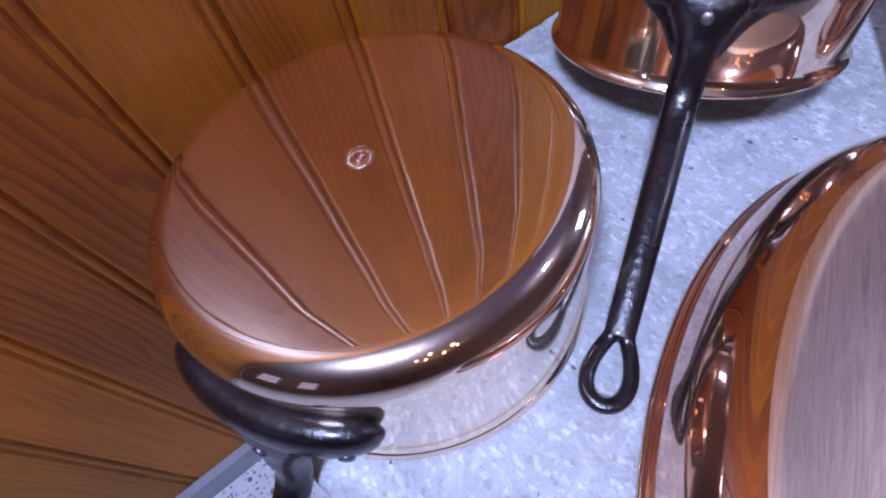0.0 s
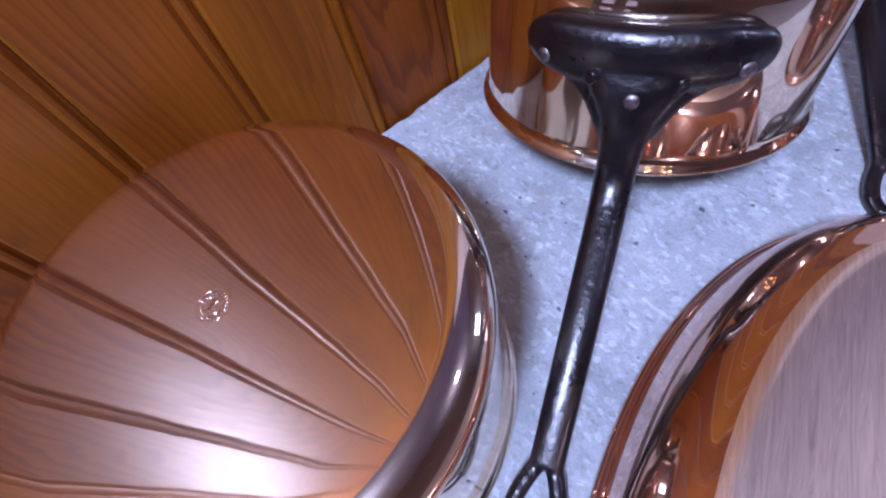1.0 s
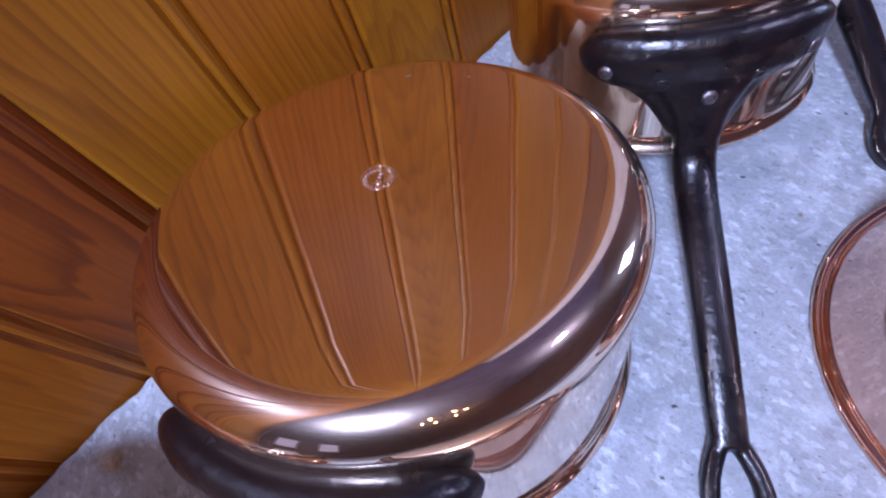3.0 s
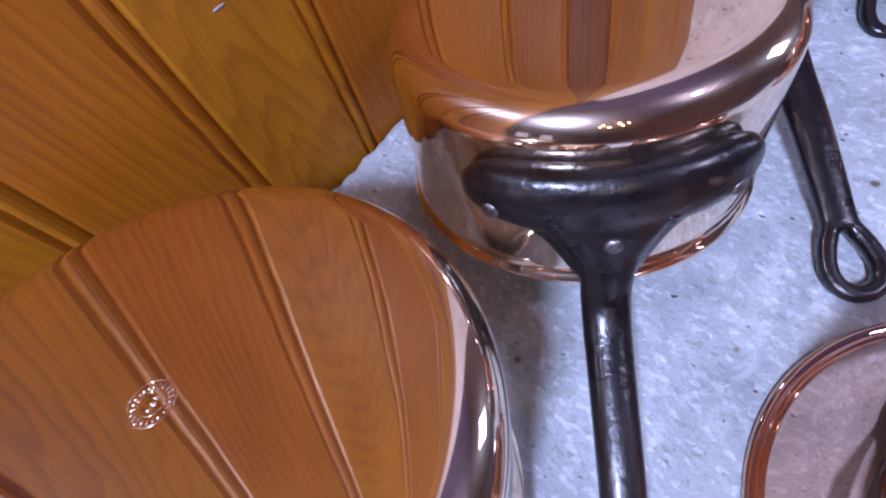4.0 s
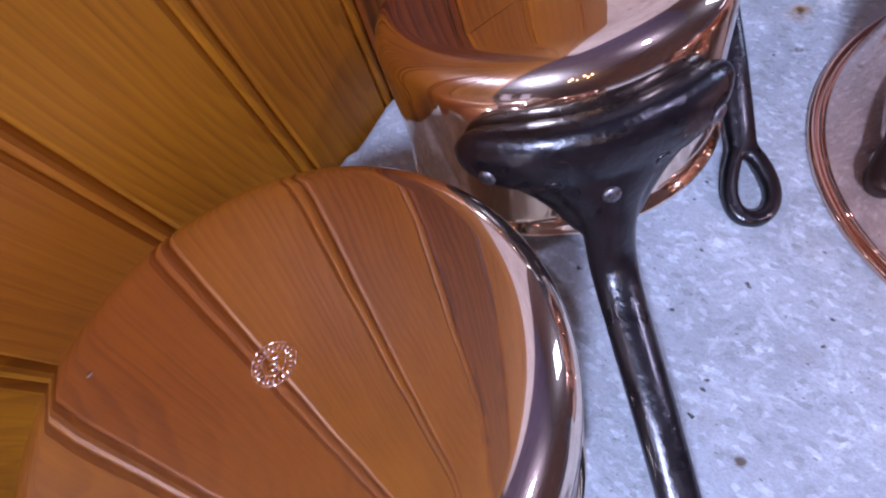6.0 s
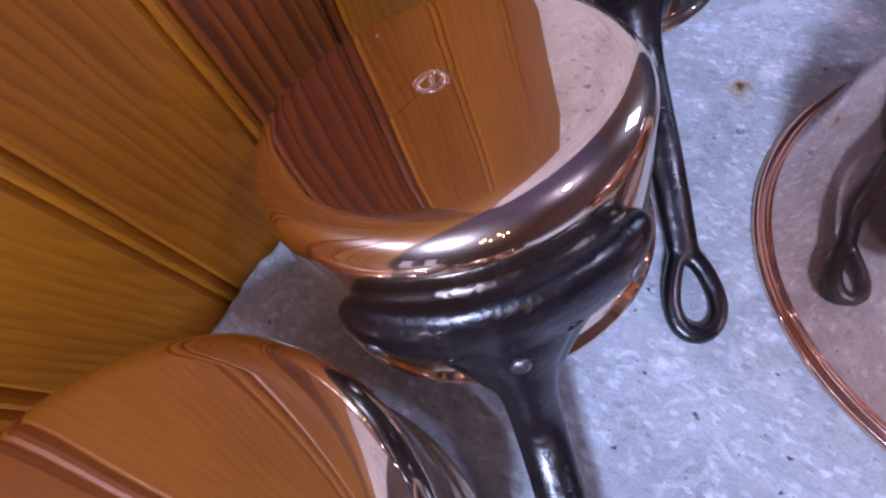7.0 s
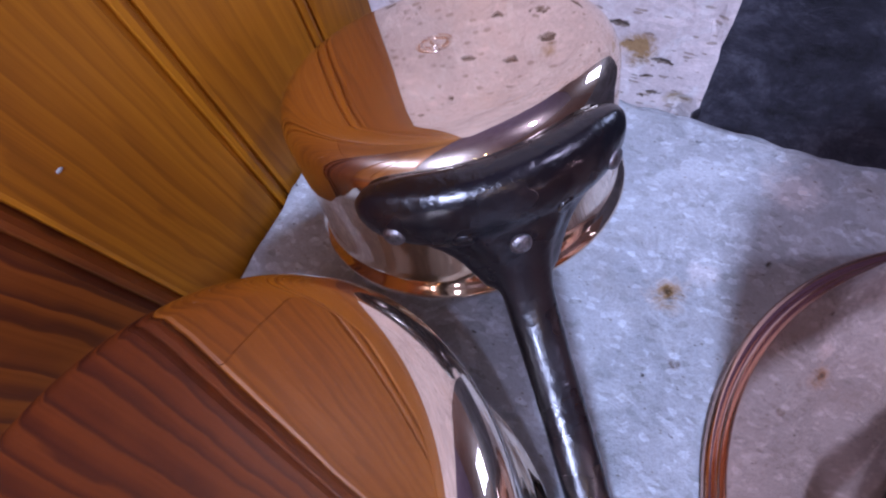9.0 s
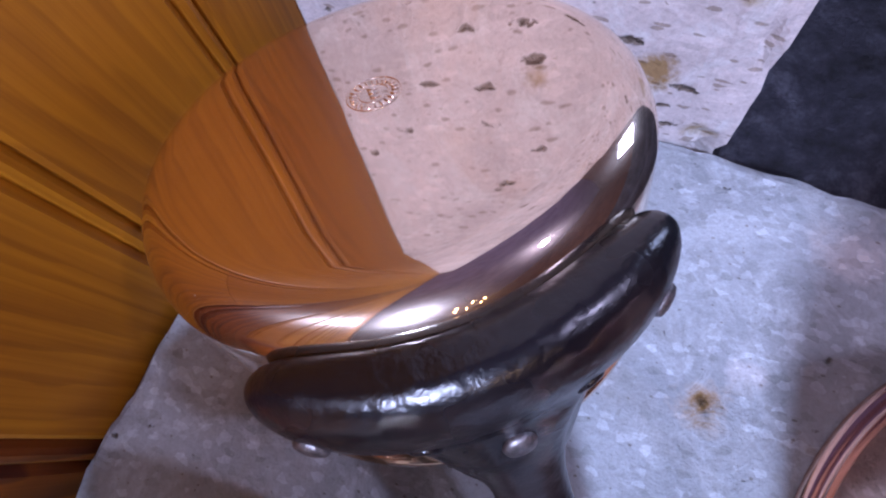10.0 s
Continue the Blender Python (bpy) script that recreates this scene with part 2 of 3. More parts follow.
COPPER, TARNISHED, BRUSHED, IRON, STEEL = copper_material("polished_copper"), copper_material("tarnished_copper", False, 0.80), copper_material("brushed_copper", True), iron_material(), steel_material()
PINE, STONE, PILLAR, SLATE = pine_material(), stone_material("pale_limestone", 1.0, (70, 110, 70), 0.20, [(0.2380, 0.7460, 0, 0.0120, (0.60, 0.53, 0.46)), (0.2380, 0.7460, 0, 0.0085, (0.30, 0.16, 0.03)), (0.2390, 0.7445, 0, 0.0036, (0.05, 0.03, 0.01)), (0.2372, 0.7480, 0, 0.0030, (0.05, 0.03, 0.01)), (0.2775, 0.7440, 0, 0.003, (0.20, 0.16, 0.12)), (0.032, -0.13, 0, 0.012, (0.42, 0.35, 0.22)), (0.2878, 0.8304, 0, 0.018, (0.84, 0.86, 0.88)), (0.252, 0.765, 0, 0.009, (0.72, 0.75, 0.78)), (0.2559, 0.0311, 0, 0.0026, (0.06, 0.055, 0.05)), (0.1996, 0.2149, 0, 0.0035, (0.10, 0.08, 0.05)), (0.308, 0.441, 0, 0.0032, (0.13, 0.09, 0.05)), (0.292, 0.295, 0, 0.003, (0.25, 0.20, 0.15)), (0.248, 0.712, 0, 0.0026, (0.16, 0.12, 0.09)), (0.242, -0.023, 0, 0.0022, (0.14, 0.12, 0.10)), (0.03, 0.16, 0, 0.016, (0.40, 0.33, 0.24))]), stone_material("travertine", 1.3, (38, 38, 105), 0.50, [(0.183, 0.87, 0.040, 0.011, (0.34, 0.20, 0.06)), (0.165, 0.87, 0.012, 0.012, (0.44, 0.33, 0.20)), (0.205, 0.87, 0.085, 0.010, (0.46, 0.36, 0.24)), (0.12, 0.87, 0.13, 0.009, (0.40, 0.27, 0.12)), (0.215, 0.87, 0.008, 0.008, (0.42, 0.32, 0.20))],
                                                                                    tint=(1.06, 0.95, 0.93), chipped=0.3, ochre=(0.56, 0.42, 0.34)), slate_material()
PLASTER = plain_material("brown_plaster", (0.13, 0.062, 0.040), (0.21, 0.105, 0.070), 5)
CEILING = plain_material("ceiling_plaster", (0.18, 0.13, 0.22), (0.25, 0.19, 0.30), 5)
GREY = plain_material("grey_skirting", (0.22, 0.24, 0.27), (0.28, 0.30, 0.34), 12, 0.4)
TERRAZZO = terrazzo_material()
BULB, bulb_nodes, bulb_skin = material("warm_bulb")
bulb_skin.inputs["Emission Color"].default_value, bulb_skin.inputs["Emission Strength"].default_value = (1.0, 0.62, 0.28, 1), 70
DIFFUSER, diffuser_nodes, diffuser_skin = material("lit_diffuser")
diffuser_skin.inputs["Emission Color"].default_value, diffuser_skin.inputs["Emission Strength"].default_value = (0.62, 0.72, 1.0, 1), 22
WHITE = plain_material("white_paint", (0.74, 0.74, 0.72), (0.80, 0.80, 0.78), 20, 0.45)
TIN = plain_material("tin_lining", (0.34, 0.33, 0.33), (0.46, 0.45, 0.45), 60, 0.4, 0.05)


# ---- mesh helpers ----
def link_mesh(name, bm, mat, parent=None, label="", smooth=True):
    me = bpy.data.meshes.new(name)
    bm.normal_update()
    bm.to_mesh(me)
    bm.free()
    for m in mat if isinstance(mat, (list, tuple)) else (mat,):
        me.materials.append(m)
    if smooth:
        for p in me.polygons:
            p.use_smooth = True
    ob = new(name, me)
    if parent:
        ob.parent = parent
    return tagged(ob, label)


part = link_mesh


def box(bm, a, b, bevel=0.0):
    r = bmesh.ops.create_cube(bm, size=1)
    for v in r["verts"]:
        v.co = Vector([(a[i] + b[i]) / 2 + v.co[i] * (b[i] - a[i]) for i in range(3)])
    if bevel:
        bmesh.ops.bevel(bm, geom=[e for e in bm.edges if all(v in r["verts"] for v in e.verts)], offset=bevel, segments=2, affect="EDGES")
    return r["verts"]


def lathe(profile, steps=96):
    """A closed turned shape about z from a profile of (radius, height); ends at radius 0 are closed to a point."""
    bm = bmesh.new()
    rings = []
    for r, z in profile:
        if r < 1e-6:
            rings.append([bm.verts.new((0, 0, z))])
        else:
            rings.append([bm.verts.new((r * math.cos(2 * math.pi * i / steps), r * math.sin(2 * math.pi * i / steps), z)) for i in range(steps)])
    for a, b in zip(rings, rings[1:]):
        for i in range(steps):
            j = (i + 1) % steps
            q = [a[i % len(a)], a[j % len(a)], b[j % len(b)], b[i % len(b)]]
            q = [v for k, v in enumerate(q) if v not in q[:k]]
            bm.faces.new(q)
    bmesh.ops.recalc_face_normals(bm, faces=bm.faces)
    return bm


def arc(cx, cz, r, a0, a1, n):
    return [(cx + r * math.cos(radians(a0 + (a1 - a0) * i / n)), cz + r * math.sin(radians(a0 + (a1 - a0) * i / n))) for i in range(n + 1)]


def sweep(bm, path, sections, closed=False, sides=20, up=Vector((0, 0, 1))):
    """A tube along path; sections: half-widths (across, over) at each point; rounded ends unless closed."""
    n = len(path)
    rings = []
    for i, p in enumerate(path):
        p = Vector(p)
        d = (Vector(path[(i + 1) % n]) - Vector(path[i - 1])) if closed else (Vector(path[min(i + 1, n - 1)]) - Vector(path[max(i - 1, 0)]))
        d.normalize()
        s = d.cross(up).normalized()
        o = s.cross(d).normalized()
        w, h = sections[i]
        ring = []
        for k in range(sides):
            a = 2 * math.pi * k / sides
            c, sn = math.cos(a), math.sin(a)
            e = 2 / 2.3
            ring.append(bm.verts.new(p + s * w * math.copysign(abs(c) ** e, c) + o * h * math.copysign(abs(sn) ** e, sn)))
        rings.append(ring)
    for a, b in zip(rings, rings[1:] + ([rings[0]] if closed else [])):
        for k in range(sides):
            bm.faces.new((a[k], a[(k + 1) % sides], b[(k + 1) % sides], b[k]))
    if not closed:
        bm.faces.new(rings[0][::-1])
        bm.faces.new(rings[-1])


def melted(bm, voxel, rounds):
    """Joins overlapping closed shapes into one skin with soft fillets."""
    me = bpy.data.meshes.new("blank")
    bmesh.ops.recalc_face_normals(bm, faces=bm.faces)
    bm.to_mesh(me)
    bm.free()
    ob = new("blank", me)
    md = ob.modifiers.new("remesh", "REMESH")
    md.mode, md.voxel_size = "VOXEL", voxel
    sm = ob.modifiers.new("smooth", "SMOOTH")
    sm.factor, sm.iterations = 0.5, rounds
    out = bmesh.new()
    out.from_mesh(ob.evaluated_get(bpy.context.evaluated_depsgraph_get()).to_mesh())
    bpy.data.objects.remove(ob)
    return out


def spline(points, n):
    """Catmull-Rom through tuples, n steps a span."""
    out = []
    p = [np.array(q, float) for q in points]
    p = [2 * p[0] - p[1]] + p + [2 * p[-1] - p[-2]]
    for i in range(1, len(p) - 2):
        for k in range(n):
            t = k / n
            a, b, c, d = p[i - 1], p[i], p[i + 1], p[i + 2]
            out.append(0.5 * (2 * b + (c - a) * t + (2 * a - 5 * b + 4 * c - d) * t * t + (3 * b - a - 3 * c + d) * t ** 3))
    return out + [p[-2]]


# ---- the setting ----
Y0, PITCH = -0.3492, 0.0906
FLOOR_Z = -0.42
WALL_END = 0.879


def slab(name, outline, top, thick, mat, rough, seed, step=0.012):
    """A stone slab with a worn, chipped edge from an outline in x, y."""
    pts = []
    for (x0, y0), (x1, y1) in zip(outline, outline[1:] + outline[:1]):
        n = max(1, int(math.hypot(x1 - x0, y1 - y0) / step))
        pts += [(x0 + (x1 - x0) * i / n, y0 + (y1 - y0) * i / n) for i in range(n)]
    cx, cy = sum(p[0] for p in pts) / len(pts), sum(p[1] for p in pts) / len(pts)
    bm = bmesh.new()
    rings = []
    for inset, dz in ((0.008, 0.0), (0.003, -0.002), (0.0, -0.008), (0.001, -thick)):
        ring = []
        for x, y in pts:
            d = math.hypot(cx - x, cy - y)
            k = inset + rough * (noise.noise((x * 30, y * 30, seed)) + 0.5 * noise.noise((x * 90, y * 90, seed))) * (1 if dz > -thick else 0.4)
            ring.append(bm.verts.new((x + (cx - x) / d * k, y + (cy - y) / d * k, top + dz + (0.0 if dz == 0 else 0.0015 * noise.noise((x * 70, y * 70, seed + 3))))))
        rings.append(ring)
    n = len(pts)
    for a, b in zip(rings, rings[1:]):
        for i in range(n):
            bm.faces.new((a[i], a[(i + 1) % n], b[(i + 1) % n], b[i]))
    bm.faces.new(rings[0])
    bm.faces.new(rings[-1][::-1])
    bmesh.ops.recalc_face_normals(bm, faces=bm.faces)
    return link_mesh(name, bm, mat, smooth=False)


tagged(slab("hearth_slab", [(0.0015, -0.385), (0.68, -0.385), (0.68, 0.70), (0.62, 0.74), (0.36, 0.858), (0.23, 0.868), (0.0015, 0.885)], 0.0, 0.06, STONE, 0.006, 5, 0.006),
       "pale grey-white limestone hearth slab with worn chipped edges", "hearth", kind="structure")
bm = bmesh.new()
box(bm, (0.02, -0.36, FLOOR_Z), (0.65, 0.68, -0.061))
tagged(link_mesh("hearth_base", bm, STONE, smooth=False), "rough pale stone base under the hearth slab", "hearth", kind="structure")
tagged(slab("firebox_floor", [(0.229, 0.80), (1.4, 0.55), (1.4, 1.6), (0.229, 1.6)], -0.014, 0.05, SLATE, 0.003, 9), "sooty dark slate floor of the fireplace", "fireplace", kind="structure")


def pillar():
    bm = bmesh.new()
    box(bm, (-0.12, 0.868, -0.05), (0.229, 1.22, 2.44))
    bmesh.ops.subdivide_edges(bm, edges=bm.edges[:], cuts=80, use_grid_fill=True)
    for v in bm.verts:
        # finer towards the foot and the corner
        z = -0.05 + 2.49 * max(0.0, (v.co.z + 0.05) / 2.49) ** 3.0
        x = 0.229 - 0.349 * max(0.0, (0.229 - v.co.x) / 0.349) ** 1.4
        y = 0.868 + 0.352 * max(0.0, (v.co.y - 0.868) / 0.352) ** 1.4
        p = Vector((x, y, z))
        n = noise.noise(p * 34) + 0.8 * noise.noise(p * 95) + 0.5 * noise.noise(p * 230)
        near = math.exp(-(0.229 - x + y - 0.868) / 0.008)
        x -= 0.07 * min(z, 0.5) if z > 0 else 0.002
        if y < 0.8681:
            y += 0.012 * (1 - x / 0.229)
        bite = max(0.0, n + 0.1) * near
        v.co = (x + 0.0008 * n - 0.015 * bite, y + 0.0007 * n + 0.013 * bite, z)
    return link_mesh("wall_fireplace", bm, PILLAR, smooth=False)


tagged(pillar(), "pale pink-white travertine fireplace pier with pits and a chipped corner", "wall", kind="structure")


def plain_wall(name, a, b, mat, label, category):
    bm = bmesh.new()
    box(bm, a, b)
    return tagged(link_mesh(name, bm, mat, smooth=False), label, category, kind="structure")


plain_wall("floor", (-0.1, -3.2, FLOOR_Z - 0.1), (3.4, 3.2, FLOOR_Z), TERRAZZO, "speckled grey and white terrazzo floor", "floor")
plain_wall("ceiling", (-0.1, -3.2, 2.45), (3.4, 3.2, 2.55), CEILING, "plain plaster ceiling", "ceiling")
plain_wall("wall_east", (3.3, -3.2, FLOOR_Z), (3.4, 3.2, 2.45), PLASTER, "dim warm brown plaster wall", "wall")


def pierced_wall(name, y0, y1, x0, x1, openings, z0, z1, label):
    """A wall across the room with window openings (x from, x to) of one height."""
    bm = bmesh.new()
    box(bm, (x0, y0, FLOOR_Z), (x1, y1, z0))
    box(bm, (x0, y0, z1), (x1, y1, 2.45))
    edges = [x0] + [x for pair in openings for x in pair] + [x1]
    for a, b in zip(edges[::2], edges[1::2]):
        box(bm, (a, y0, z0), (b, y1, z1))
    return tagged(link_mesh(name, bm, PLASTER, smooth=False), label, "wall", kind="structure")


def window(name, x0, x1, y, z0, z1):
    """A casement: a frame of four bars and a crossbar, set in the opening."""
    top = tagged(new(name), "white painted casement window with daylight behind", "window", kind="structure")
    w = 0.045
    for a, b in (((x0, z0), (x0 + w, z1)), ((x1 - w, z0), (x1, z1)), ((x0 + w, z0), (x1 - w, z0 + w)), ((x0 + w, z1 - w), (x1 - w, z1)), ((x0 + w, (z0 + z1) / 2 - 0.015), (x1 - w, (z0 + z1) / 2 + 0.015))):
        bm = bmesh.new()
        box(bm, (a[0], y - 0.025, a[1]), (b[0], y + 0.025, b[1]), 0.006)
        part("window_frame", bm, WHITE, top)
    return top


pierced_wall("wall_south", -3.2, -3.1, 0.0, 3.3, [(0.25, 0.70), (1.05, 1.50)], 0.35, 1.25, "dim warm brown plaster wall with two windows")
pierced_wall("wall_north", 3.0, 3.1, -0.1, 3.3, [(1.55, 2.15)], 0.50, 1.40, "dim warm brown plaster wall with a window")
window("window_1", 0.25, 0.70, -3.15, 0.35, 1.25)
window("window_2", 1.05, 1.50, -3.15, 0.35, 1.25)
window("window_3", 1.55, 2.15, 3.06, 0.50, 1.40)
plain_wall("firebox_back", (0.18, 1.02, -0.02), (1.3, 1.3, 0.16), SLATE, "low soot-black masonry at the back of the hearth", "fireplace")
plain_wall("baseboard", (0.0, -3.1, FLOOR_Z), (0.014, -0.40, FLOOR_Z + 0.05), GREY, "smooth grey skirting along the boarded wall", "baseboard")

# ---- saucepans ----
LIP = 0.0051


def pan_profile(r, h, c):
    t = 0.0022
    out = [(r - t, 0.006), (r - t + 0.001, 0.0022), (r + 0.0008, 0.0006), (r + LIP * 0.7, 0.0), (r + LIP, 0.0014), (r + LIP * 0.92, 0.0034), (r + LIP * 0.45, 0.0052), (r + 0.0006, 0.0085), (r, 0.013)]
    out += [(r, h * k) for k in (0.3, 0.5, 0.7)] + arc(r - c, h - c, c, 0, 90, 14)
    out += [((r - c) * k, h + 0.0004 * (1 - k)) for k in (0.85, 0.6, 0.35, 0.12)] + [(0, h + 0.0004)]
    return out


def pan_inside(r, h, c):
    t = 0.0022
    return [(r - t, 0.006), (r - t, h - c)] + arc(r - c, h - c, c - t, 0, 90, 8)[1:] + [(0, h - t)]


def make_handle(r, zs, half, zm, xm, zk, tip, end, swing):
    """Iron handle in the pan's own frame, going out along x: a strap across the wall, a neck and a shaft with a hanging eye."""
    q = (half / 0.0511) ** 0.8
    bm = bmesh.new()
    a_end = math.asin(half / (r + 0.013)) + 0.018 * q / r
    n = 28
    path, secs = [], []
    for i in range(n + 1):
        u = -1 + 2 * i / n
        a = u * a_end
        rr = r + 0.0050
        path.append((rr * math.cos(a), rr * math.sin(a), zs + 0.006 - 0.003 * (1 - u * u)))
        round_off = math.sqrt(max(0.02, 1 - abs(u) ** 5))
        secs.append(((0.0108 + 0.0012 * (1 - u * u)) * round_off * q, (0.0160 + 0.002 * (1 - u * u)) * round_off * q))
    sweep(bm, path, secs)
    line = spline([(r + 0.004, zs + 0.006), (xm - 0.007, zm + 0.002), (xm - 0.002, zm - 0.020), (xm + 0.014, zk), ((xm + 0.014 + tip[0]) / 2, (zk + tip[1]) / 2), (tip[0] - 0.004, tip[1] + 0.002)], 10)
    wide = spline([(0.040, 0.008), (0.024, 0.0095), (0.0138, 0.0100), (0.0118, 0.0098), (0.0108, 0.0088), (0.0100, 0.0056)], 10)
    sweep(bm, [(x, 0, z) for x, z in line], [(w * q, t * q) for w, t in wide], up=Vector((0, 0, 1)), sides=24)
    for sgn in (-1, 1):
        web = spline([(math.sqrt((r + 0.005) ** 2 - (0.86 * half) ** 2), 0.86 * half, zs - 0.001), (r + 0.0035, 0.46 * half, zm - 0.002), (xm - 0.004, 0.009, zm - 0.022)], 6)
        sweep(bm, [(x, sgn * y, z) for x, y, z in web], [(0.0062 * q, 0.0085 * q)] * len(web), sides=14)
    ax = Vector((end[0] - tip[0], 0, end[1] - tip[1]))
    length = ax.length
    ax.normalize()
    start = Vector((tip[0], 0, tip[1])) - ax * 0.012
    loop, sec = [], []
    full = length + 0.012
    for i in range(48):
        a = 2 * math.pi * i / 48
        s = (1 - math.cos(a)) / 2
        w = 0.0172 * min(1.0, q ** 0.5) * math.sin(a) * (0.30 + 0.70 * s ** 0.8)
        loop.append(start + ax * (full * s) + Vector((0, 1, 0)) * w)
        sec.append((0.0052, 0.0050))
    sweep(bm, loop, sec, closed=True, sides=12, up=Vector((-ax.z, 0, ax.x)))
    for v in bm.verts:
        v.co.y += swing * max(0.0, (v.co.x - xm) / (end[0] - xm)) ** 1.3
    return melted(bm, 0.0017, 4)


def rivet_mesh():
    return lathe([(0.0, -0.003), (0.0043, -0.003), (0.0043, 0.0002), (0.0038, 0.0010), (0.0022, 0.0015), (0.0, 0.0017)], 20)


def make_stamp(radius):
    bm = bmesh.new()
    for rr, n in ((radius, 40), (radius * 0.55, 28)):
        sweep(bm, [(rr * math.cos(2 * math.pi * i / n), rr * math.sin(2 * math.pi * i / n), 0) for i in range(n)], [(0.00028, 0.00022)] * n, closed=True, sides=6)
    rnd = random.Random(3)
    for i in range(22):
        a = 2 * math.pi * i / 22
        c, s = math.cos(a), math.sin(a)
        verts = box(bm, (-0.00025, -0.0011, -0.0001), (0.00025 + 0.0003 * rnd.random(), 0.0011, 0.0003))
        for v in verts:
            x, y = v.co.x, v.co.y + radius * 0.78
            v.co.x, v.co.y = x * c - y * s, x * s + y * c
    for k in (-1, 0, 1):
        box(bm, (k * 0.0022 - 0.0007, -0.0016, -0.0001), (k * 0.0022 + 0.0007, 0.0016, 0.0003))
    return bm


def saucepan(cx, cy, r, h, tilt, lean, turn, handle, label):
    """An upturned saucepan; it stands on its rim at the far side and on the eye of its handle."""
    c = 0.009 + 0.09 * r
    top = new("saucepan")
    u = Vector((math.cos(lean), math.sin(lean), 0))
    x = u * math.cos(tilt) + Vector((0, 0, math.sin(tilt)))
    z = -u * math.sin(tilt) + Vector((0, 0, math.cos(tilt)))
    m = Matrix((x, z.cross(x), z)).transposed().to_4x4()
    m.translation = (cx, cy, (r + LIP) * math.sin(abs(tilt)))
    top.matrix_world = m @ pose(0, 0, 0, 0, 0, math.degrees(turn))
    tagged(top, label, "saucepan", "saucepans upturned along the boarded wall")
    part("body", lathe(pan_profile(r, h, c), 128), COPPER, top)
    part("lining", lathe(pan_inside(r, h, c), 64), TIN, top, "dull grey tin lining")
    st = part("stamp", make_stamp(0.0082), COPPER, top, "small round maker's stamp pressed into the copper")
    st.location = (0, 0, h + 0.0004)
    zs, half, zm, xm, zk, tip, end, swing = handle
    iron = part("handle", make_handle(r, zs, half, zm, xm, zk, tip, end, swing), IRON, top, "black cast-iron handle with a teardrop eye")
    rr = r + 0.0140
    skin = BVHTree.FromPolygons([v.co for v in iron.data.vertices], [p.vertices for p in iron.data.polygons])
    for a, zz, rad in ((-math.asin(half / rr), zs, rr), (math.asin(half / rr), zs, rr), (0.0, zm, xm)):
        out = Vector((math.cos(a), math.sin(a), 0.12)).normalized()
        spot, facing, _, _ = skin.ray_cast(Vector((rad * math.cos(a), rad * math.sin(a), zz)) + out * 0.05, -out)
        rv = part("rivet", rivet_mesh(), STEEL, iron)
        rv.matrix_local = Matrix.Translation(spot) @ (out * 0.6 + facing * 0.4).to_track_quat("Z", "Y").to_matrix().to_4x4()
    for a, zz in ((-0.45 * math.asin(half / rr), 0.55 * zs + 0.45 * zm), (0.45 * math.asin(half / rr), 0.55 * zs + 0.45 * zm)):
        out = Vector((math.cos(a), math.sin(a), 0.12)).normalized()
        spot, facing, _, _ = skin.ray_cast(Vector((rr * math.cos(a), rr * math.sin(a), zz)) + out * 0.05, -out)
        boss = part("boss", lathe([(0.0, -0.003), (0.0042, -0.003), (0.0040, 0.0001), (0.0030, 0.0007), (0.0016, 0.0003), (0.0, 0.0002)], 18), IRON, iron, "low round boss cast in the black iron")
        boss.matrix_local = Matrix.Translation(spot) @ facing.to_track_quat("Z", "Y").to_matrix().to_4x4()
    return top


saucepan(0.161, -0.252, 0.129, 0.131, 0.0, -1.1, 0.0, (0.078, 0.052, 0.060, 0.1475, 0.003, (0.31, -0.085), (0.345, -0.098), 0.0), "largest polished copper saucepan upturned on the hearth, black iron handle")
saucepan(0.1528, 0.0810, 0.1174, 0.1193, 0.2239, -1.0437, 0.0, (0.0757, 0.0511, 0.0617, 0.1362, 0.003, (0.293, -0.0860), (0.3310, -0.0985), -0.0045), "large polished copper saucepan upturned on the hearth, black iron handle")
saucepan(0.1460, 0.3493, 0.1045, 0.1086, 0.1835, -0.8598, 0.0, (0.0650, 0.0520, 0.0516, 0.1205, 0.003, (0.277, -0.0650), (0.3115, -0.0745), -0.0065), "medium polished copper saucepan upturned on the hearth, black iron handle")
saucepan(0.1350, 0.5702, 0.0911, 0.0991, 0.2479, -0.6351, -0.18, (0.0556, 0.0505, 0.0410, 0.1063, -0.012, (0.240, -0.0730), (0.2715, -0.0868), -0.0050), "small polished copper saucepan upturned on the hearth, black iron handle")
saucepan(0.1182, 0.7675, 0.0780, 0.0776, 0.2986, -0.8564, 0.0, (0.0522, 0.0426, 0.0394, 0.0921, -0.005, (0.1965, -0.0760), (0.2270, -0.0945), -0.0140), "smallest polished copper saucepan upturned on the hearth, black iron handle")


# ---- wide pans ----
def ringed(profile, a, b, steps=128):
    """A turned or oval shape: profile of (inset from the outline, height)."""
    bm = bmesh.new()
    rings = []
    for d, z in profile:
        rings.append([bm.verts.new(((a - d) * math.cos(2 * math.pi * i / steps), (b - d) * math.sin(2 * math.pi * i / steps), z)) for i in range(steps)])
    for p, q in zip(rings, rings[1:]):
        for i in range(steps):
            bm.faces.new((p[i], p[(i + 1) % steps], q[(i + 1) % steps], q[i]))
    return bm, rings


